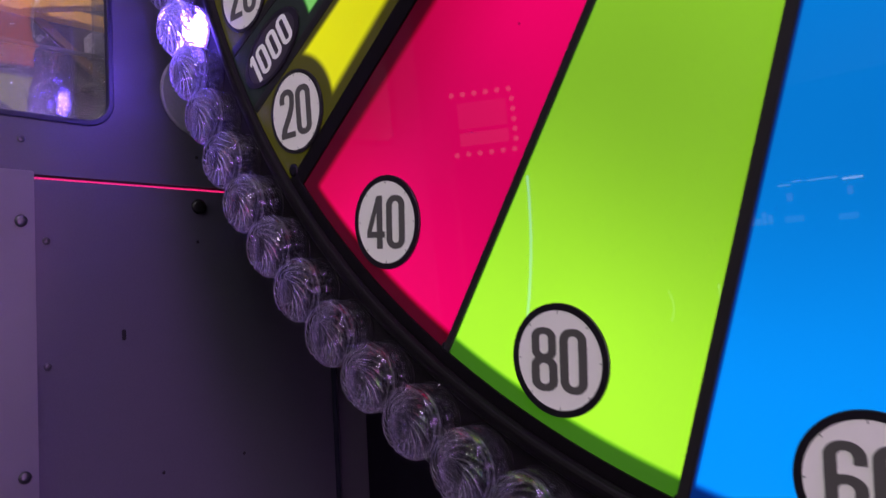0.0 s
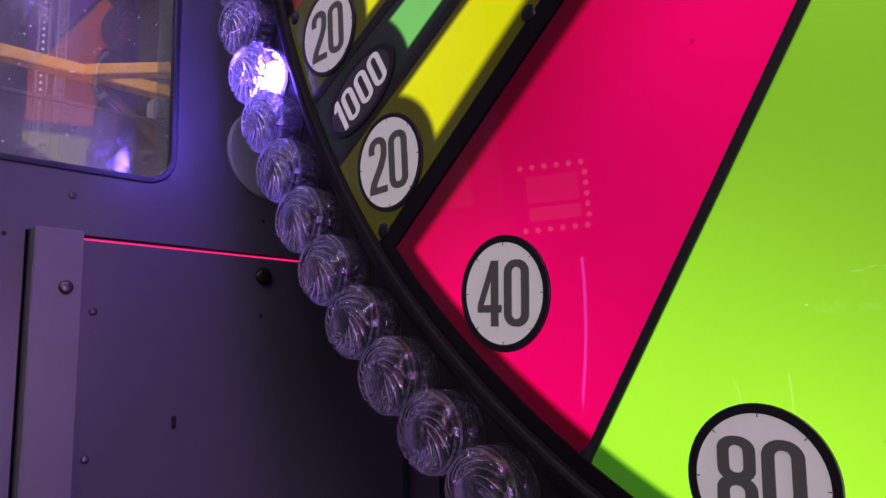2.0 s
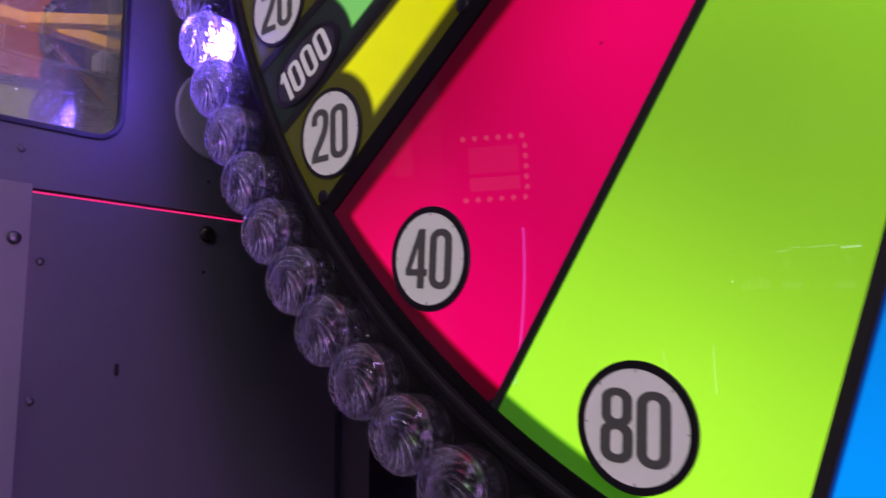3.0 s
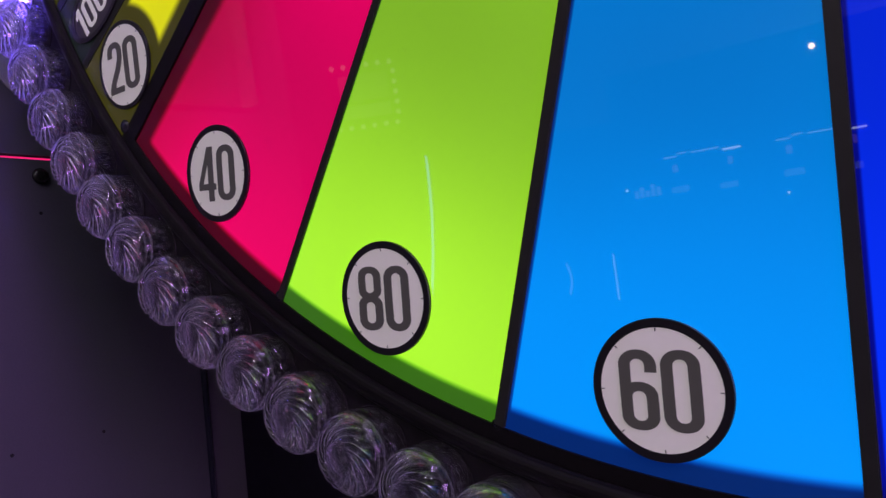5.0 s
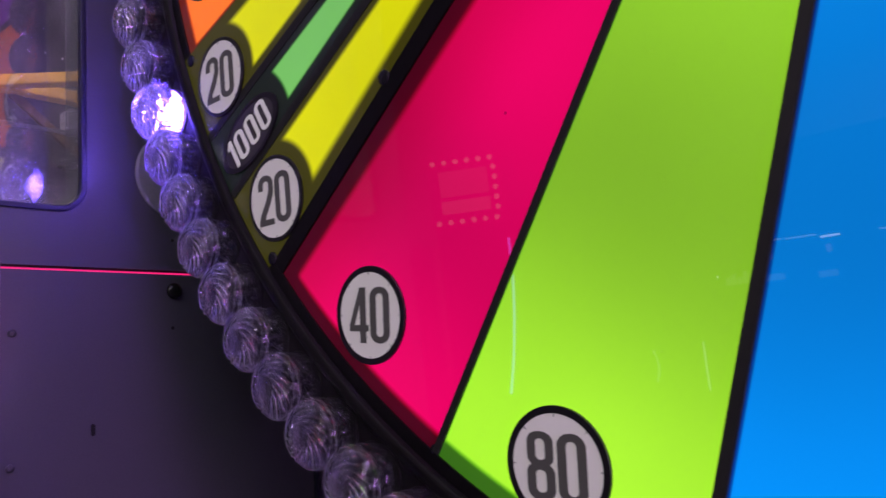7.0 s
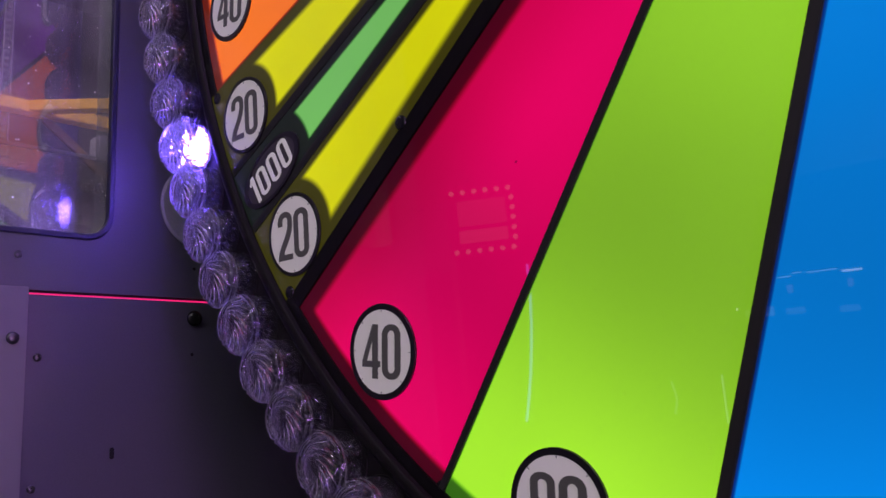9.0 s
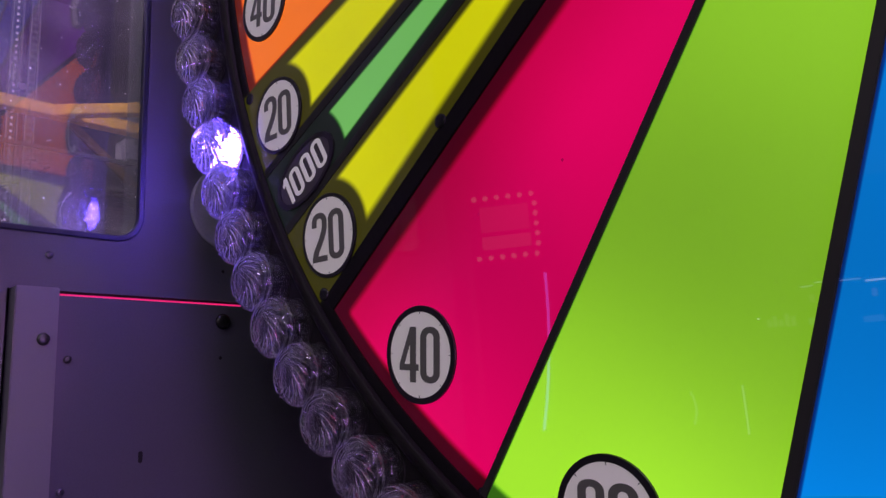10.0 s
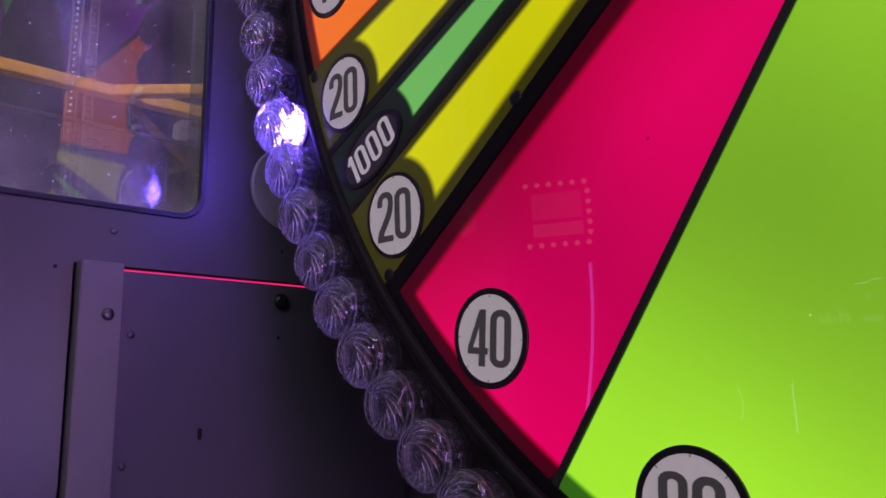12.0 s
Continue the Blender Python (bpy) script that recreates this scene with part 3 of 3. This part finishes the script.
def round_frame(hy0, hy1, hz0, hz1, rad, width, x0, x1, n=8):
    """A frame of even width with rounded corners, inside the given rectangle."""
    def loop(k):
        y0, y1, z0, z1, r = hy0 + k, hy1 - k, hz0 + k, hz1 - k, rad - k
        return [(cy + r * math.cos(radians(s + 90 * i / n)), cz + r * math.sin(radians(s + 90 * i / n)))
                for cy, cz, s in ((y1 - r, z0 + r, -90), (y1 - r, z1 - r, 0), (y0 + r, z1 - r, 90), (y0 + r, z0 + r, 180)) for i in range(n + 1)]
    bm = bmesh.new()
    rings = [[bm.verts.new((x, *q)) for q in loop(k)] for x, k in ((x0, 0), (x1 - 0.001, 0), (x1, 0.0015), (x1, width - 0.0015), (x1 - 0.001, width), (x0, width))]
    for a, b in zip(rings, rings[1:] + rings[:1]):
        for i in range(len(a)):
            bm.faces.new((a[i], a[(i + 1) % len(a)], b[(i + 1) % len(a)], b[i]))
    return bm


part("gasket", round_frame(WY0 - 0.0005, WY1 + 0.0005, WZ0 - 0.0005, WZ1 + 0.0005, 0.0345, 0.0075, WX - 0.006, WX + 0.0022), M_GASKET, cab, "black rubber window gasket")
part("window_lining", round_frame(WY0 - 0.0005, WY1 + 0.0005, WZ0 - 0.0005, WZ1 + 0.0005, 0.0345, 0.0035, WX - 0.053, WX - 0.0065), M_ACRYLIC, cab, "dusty clear acrylic lining of the window").visible_shadow = False
pane = part("window_pane", box_bm(WX - 0.058, WX - 0.054, WY0 - 0.04, WY1 + 0.05, WZ0 - 0.05, WZ1 + 0.05), M_GLASS, cab, "dusty reflective window pane")
pane.visible_shadow = False
part("side_panel", box_bm(WX - 0.018, WX, PY0, -0.1785, 0.02, 1.4966), M_PANEL, cab, "charcoal lower panel")
door = part("service_door", box_bm(WX - 0.018, WX - 0.0005, -0.1265, PY1, 0.02, 1.4915, 0.0008), M_PANEL, cab, "charcoal service door")
part("hinge_strip", box_bm(WX - 0.010, WX + 0.013, -0.1735, -0.1275, 0.02, 1.4985, 0.0012), M_STRIP, door, "light grey folded metal hinge strip")
# glow painted in for a pink reflection on the door's top edge
part("seam_reflection", box_bm(WX - 0.006, WX - 0.0008, -0.1265, PY1, 1.4921, 1.4937), glowing("pink_reflection", srgb(255, 36, 125), 0.9), door, "glowing strip painted in for a pink reflection above the door")
# added sheets block cabinet lamp light that leaks through the gaps
part("leak_shield", box_bm(WX - 0.026, WX - 0.0185, -0.20, -0.10, 0.03, 1.482), M_HOLE, cab, "added dark sheet that stops light leaking at the hinge gap")
part("leak_shield", box_bm(WX - 0.026, WX - 0.0185, PY0 + 0.02, PY1, 1.483, 1.508), M_HOLE, cab, "added dark sheet that stops light leaking at the door gap")
# dark sheet added so the lit wall doesn't show past the post
part("dark_backing", box_bm(WX - 0.052, WX - 0.032, PY1 + 0.069, 1.2, 0.02, PZ1), M_DARK, cab, "added dark sheet that hides the lit wall past the post")
part("edge_trim", box_bm(WX - 0.03, WX + 0.004, PY1, PY1 + 0.006, 0.02, PZ1, 0.001), M_GASKET, cab)
part("back_post", box_bm(WX - 0.03, WX - 0.002, PY1 + 0.009, PY1 + 0.068, 0.0, PZ1, 0.002), M_STRIP, cab, "grey metal post behind the door")
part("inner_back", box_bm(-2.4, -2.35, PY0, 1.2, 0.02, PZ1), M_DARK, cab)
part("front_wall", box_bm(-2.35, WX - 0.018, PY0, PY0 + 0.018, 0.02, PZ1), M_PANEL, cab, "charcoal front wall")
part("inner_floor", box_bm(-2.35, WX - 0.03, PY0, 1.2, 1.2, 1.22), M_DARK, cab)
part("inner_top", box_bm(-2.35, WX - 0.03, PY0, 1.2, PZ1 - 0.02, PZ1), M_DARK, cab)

# round clear disc on the panel
disc = part("round_cover", revolve([(0, 0.003), (0.055, 0.003), (0.058, 0.0015), (0.058, -0.001), (0, -0.001)], 64), M_COVER, cab, "round clear plastic cover", at=pose(WX + 0.0006, 0.092, 1.623, 0, 0, 90))

FACE_X = pose(0, 0, 0, 0, 0, 90)             # turns a -y facing piece to face +x


def cross_head(r, h, mat, name):
    bm = revolve([(0, h * 0.45), (r * 0.28, h * 0.5), (r * 0.36, h), (r * 0.7, h * 0.85), (r, h * 0.25), (r, -0.001), (0, -0.001)], 24, warp=lambda rr, hh, t, j: (rr * (0.55 + 0.75 * abs(math.cos(2 * t)) ** 3) if j in (1, 2) else rr, hh))
    return mesh_of(name, bm, mat, False)


SCREW = cross_head(0.0044, 0.0022, M_STEEL, "screw")
BOLT = screw_mesh(0.0070, 0.0038, M_STEEL, name="bolt")
BOLT_BLACK = screw_mesh(0.0105, 0.006, M_BLACKBOLT, name="bolt")
HOLE = mesh_of("hole", revolve([(0, 0.0004), (0.0021, 0.0004), (0.0023, 0.0), (0, 0.0)], 16), M_HOLE)
SLOT = mesh_of("slot", prism([(0.0027 * math.cos(k * math.pi / 8), 0.0027 * math.sin(k * math.pi / 8) + (0.0042 if k <= 8 else -0.0042)) for k in range(16)], -0.0005, 0.0), M_HOLE)


def on_panel(name, me, y, z, parent, label, dx=0.0):
    part(name, me, None, parent, label, at=pose(WX + dx, y, z) @ FACE_X)


for y, z in ((-0.137, 1.537), (0.20, 1.53)):
    on_panel("screw", SCREW, y, z, cab, "steel cross-head screw")
for y, z in ((-0.111, 1.419), (-0.112, 1.273)):
    on_panel("screw", SCREW, y, z, door, "steel cross-head screw")
for y, z in ((-0.1425, 1.440), (-0.1425, 1.155)):
    on_panel("bolt", BOLT, y, z, door, "steel button-head bolt", 0.0128)
on_panel("lock_bolt", BOLT_BLACK, 0.085, 1.470, door, "black domed bolt")
on_panel("slot", SLOT, -0.022, 1.304, door, "dark key slot")
on_panel("hole", HOLE, 0.084, 1.537, cab, "small dark hole")
for y, z in ((0.082, 1.422), (0.025, 1.127), (0.142, 1.131)):
    on_panel("hole", HOLE, y, z, door, "small dark hole")
on_panel("hole", HOLE, -0.197, 1.490, cab, "small dark hole")


# ---- inside the cabinet, seen through the window ----
def beam(a, b, w, d, name, material, parent, label=""):
    """A square bar between two points."""
    a, b = Vector(a), Vector(b)
    bm = box_bm(-w / 2, w / 2, -d / 2, d / 2, 0, (b - a).length, 0.002)
    return part(name, bm, material, parent, label, at=Matrix.Translation(a) @ (b - a).to_track_quat("Z", "Y").to_matrix().to_4x4())


rack = thing("yellow_rack", "yellow painted metal bars inside the cabinet", "rack")
beam((-1.85, -0.47, 2.042), (-1.85, 1.1, 2.042), 0.035, 0.028, "cross_bar", M_YELLOW, rack)
beam((-1.845, 0.165, 2.044), (-1.45, 0.59, 2.044), 0.03, 0.026, "brace_bar", M_YELLOW, rack)
# strut colour is the yellow darkened to brown, in place of shade
beam((-1.862, 0.20, 2.030), (-1.862, 0.40, 1.868), 0.012, 0.020, "strut", worn("shaded_yellow_paint", (0.16, 0.085, 0.02), 0.5, vary=0.2), rack, "yellow strut with its shade put into a brown colour")
for y in (-0.45, 1.05):
    beam((-1.85, y, 1.22), (-1.85, y, 2.026), 0.035, 0.028, "upright", M_YELLOW, rack)

shelf = thing("display_shelf", "clear plastic shelf with a pale edge inside the cabinet", "shelf")
part("board", box_bm(-2.18, -1.572, -0.48, 1.1, 1.858, 1.866, 0.001), M_GLASS, shelf).visible_shadow = False
part("front_edge", box_bm(-1.571, -1.568, -0.48, 1.1, 1.858, 1.866), M_STRIP, shelf, "pale plastic edge strip")
M_CLIP = worn("pale_lilac_plastic", (0.36, 0.33, 0.42), 0.4, vary=0.2, grain=90)
part("end_clip", box_bm(-1.615, -1.572, 0.205, 0.248, 1.867, 1.917, 0.006), M_CLIP, shelf, "pale plastic clip on the shelf")
part("clip_screw", box_bm(-1.572, -1.560, 0.226, 0.262, 1.905, 1.912, 0.002), M_HOLE, shelf, "dark clip pin")

M_LED_DOT = glowing("white_led_dot", (1.0, 0.8, 0.95, 1), 1.0)
LED = mesh_of("led", box_bm(0, 0.004, -0.0026, 0.0026, -0.0026, 0.0026), M_LED_DOT)
M_LED_MIRRORED = glowing("mirrored_led_dot", (0.9, 0.75, 1.0, 1), 0.12)
LED_MIRRORED = mesh_of("led", box_bm(0, 0.004, -0.0075, 0.0075, -0.0032, 0.0032), M_LED_MIRRORED)
M_CHANNEL = worn("milky_led_channel", (0.20, 0.17, 0.21), 0.3, vary=0.2, grain=80)
# the second, dim strip is built as the first one's mirror image
for ly, dot, side in ((0.17, LED, 0.013), (0.214, LED_MIRRORED, 0.011)):
    strip = thing("led_strip", "vertical led strip in a milky channel, paired with its built reflection", "light strip", "led strips in the cabinet")
    part("carrier", box_bm(-2.2, -2.1965, ly - side, ly + side, 1.50, 2.55, 0.0008), M_DARK, strip)
    for k in (-1, 1):
        part("channel_lip", box_bm(-2.2, -2.188, ly + k * side - 0.002, ly + k * side + 0.002, 1.50, 2.55, 0.0008), M_CHANNEL, strip, "milky plastic lip")
    # dots below the shelf stand in for the strip's reflection in it
    for k in range(55):
        part("led", dot, None, strip, at=pose(-2.196, ly, 1.52 + k * 0.0185))

# ---- other machines across the hall, seen only as reflections ----
def machine(name, x0, x1, y0, y1, h, label):
    t = thing(name, label, "arcade machine")
    part("body", box_bm(x0, x1, y0, y1, 0.06, h, 0.02), M_DARK, t)
    part("plinth", box_bm(x0 + 0.04, x1 - 0.04, y0 + 0.04, y1 - 0.04, 0.0, 0.06), M_BLACK, t)
    return t


far_a = machine("arcade_machine", -2.1, -0.2, -5.2, -4.5, 2.2, "dark arcade machine with a row of white light bars")
M_BAR = glowing("cool_light_bar", (0.8, 0.9, 1.0, 1), 5.5)
M_BAR_DIM = glowing("dim_light_bar", (0.75, 0.9, 1.0, 1), 2.2)
for x0 in (-1.757, -1.068):                  # two alike rows of stepped light bars
    for u, w, dz, bright in ((0.0, 0.078, 0.0, 0), (0.088, 0.056, 0.016, 0), (0.178, 0.17, 0.01, 0), (0.372, 0.11, -0.008, 1)):
        z = 1.592 + dz - 0.012 * (x0 > -1.5)
        part("light_bar", box_bm(x0 + u, x0 + u + w, -4.5, -4.487, z - (0.004 if not bright else 0.006), z + (0.004 if not bright else 0.006), 0.001), M_BAR if bright else M_BAR_DIM, far_a, "small white light bar")
    for u, w, z, h, tone in ((0.045, 0.035, 1.515, 0.05, (1.0, 0.45, 0.6, 1)), (0.395, 0.03, 1.512, 0.05, (1.0, 0.5, 0.65, 1)),
                             (0.02, 0.115, 1.378, 0.04, (0.6, 0.8, 0.9, 1)), (0.33, 0.11, 1.362, 0.038, (0.6, 0.8, 0.9, 1))):
        part("lit_panel", box_bm(x0 + u, x0 + u + w, -4.5, -4.487, z - h / 2, z + h / 2, 0.004), glowing("dim_panel", tone, 0.55), far_a, "small dim lit panel")
for k, h in enumerate((0.05, 0.07, 0.045, 0.08, 0.06)):
    part("lit_panel", box_bm(-1.99 + 0.038 * k, -1.962 + 0.038 * k, -4.5, -4.487, 1.36, 1.36 + h, 0.003), glowing("pale_panel", (0.95, 0.9, 0.75, 1), 0.6), far_a, "small pale lit panel")
DOT_LAMP = mesh_of("spot_lamp", revolve([(0, 0.008), (0.006, 0.006), (0.008, 0.0)], 12), glowing("white_spot", (0.9, 1.0, 0.9, 1), 6.0))
for x, z in ((-2.041, 1.422), (-1.036, 1.262)):
    part("spot_lamp", DOT_LAMP, None, far_a, "tiny white lamp", at=pose(x, -4.495, z, 0, 0, 180))
part("spot_lamp", revolve([(0, 0.02), (0.012, 0.016), (0.018, 0.0)], 16), glowing("warm_spot", (1.0, 0.75, 0.45, 1), 30.0), far_a, "small warm spot lamp", at=pose(-0.81, -4.49, 2.08, 0, 0, 180))
far_b = machine("arcade_machine", -4.3, -3.3, -5.0, -4.35, 2.2, "dark arcade machine with a curved upright light tube")
cu = bpy.data.curves.new("light_tube", "CURVE")
cu.dimensions, cu.bevel_depth, cu.bevel_resolution = "3D", 0.011, 3
sp = cu.splines.new("POLY")
sp.points.add(16)
for k in range(17):
    u = k / 16
    sp.points[k].co = (-3.55 - 0.17 * (1 - u) ** 2, -4.335, 0.74 + 1.19 * u, 1)
tube_ob = bpy.data.objects.new("tmp", cu)
scene.collection.objects.link(tube_ob)
tube_me = bpy.data.meshes.new_from_object(tube_ob.evaluated_get(bpy.context.evaluated_depsgraph_get()))
bpy.data.objects.remove(tube_ob)
tube_me.materials.clear()
tube_me.materials.append(glowing("violet_tube", (0.14, 0.12, 1.0, 1), 6.0))
part("light_tube", tube_me, None, far_b, "curved violet light tube")

far_c = machine("arcade_machine", -2.95, -2.13, -5.1, -4.45, 1.9, "dark arcade machine with two slim upright light strips")
strip_l = bmesh.new()
for k in range(8):                           # gently bowed strip
    z = 0.765 + 0.0275 * k
    x = -2.545 + 0.028 * math.sin(math.pi * (k + 0.5) / 8)
    box_bm(x - 0.005, x + 0.005, -4.45, -4.437, z, z + 0.0275, bm=strip_l)
part("light_strip", strip_l, glowing("dim_white_strip", (0.85, 0.9, 1.0, 1), 1.0), far_c, "bowed dim light strip")
part("light_strip", box_bm(-2.188, -2.178, -4.45, -4.437, 0.70, 1.015, 0.002), glowing("white_strip", (0.85, 0.9, 1.0, 1), 2.0), far_c, "straight white light strip")

near_c = thing("sign_stand", "small bulb-lined sign on a slim black stand", "sign")
SIGN = Matrix.Translation((-1.40, -1.22, 1.735)) @ pose(0, 0, 0, 0, 0, 144) @ Matrix.Scale(0.82, 4)
part("foot", revolve([(0, 0.02), (0.16, 0.015), (0.17, 0.0), (0, 0)], 32), M_BLACK, near_c, at=pose(-1.415, -1.24, 0, 90, 0, 0) @ pose(0, 0, 0, 180, 0, 0))
part("pole", box_bm(-1.43, -1.40, -1.255, -1.225, 0.01, 1.66, 0.004), M_BLACK, near_c)
part("sign_board", box_bm(-0.12, 0.12, 0.0, 0.02, -0.12, 0.12, 0.004), M_DARK, near_c, at=SIGN)
for z0, z1, g in ((-0.075, -0.03, 0.5), (-0.015, 0.075, 0.28)):
    part("sign_panel", box_bm(-0.085, 0.085, -0.006, 0.002, z0, z1, 0.002), glowing("pale_sign", (1.0, 0.75, 0.8, 1), g * 0.5), near_c, "dim lit sign panel", at=SIGN)
DOT = mesh_of("bulb", revolve([(0, 0.012), (0.006, 0.010), (0.009, 0.004), (0.009, 0.0)], 14), glowing("sign_bulb", (1.0, 0.7, 0.75, 1), 1.05))
for k in range(6):
    for x, z in ((-0.1 + 0.04 * k, 0.105), (-0.1 + 0.04 * k, -0.105)) + (((-0.108, -0.07 + 0.035 * k),) if k < 5 else ()):
        part("bulb", DOT, None, near_c, at=SIGN @ pose(x, -0.004, z))


# not mirrored anywhere: body and glowing face added to light the cabinet side pink
side_m = machine("arcade_machine", 1.72, 2.5, -1.0, -0.06, 1.95, "unseen machine body added to carry a pink fill light")
part("fill_panel", box_bm(1.70, 1.722, -0.80, -0.16, 0.75, 1.65, 0.006), glowing("pink_fill", (0.74, 0.36, 1.0, 1), 9.5), side_m, "added pink-violet fill light, unseen")
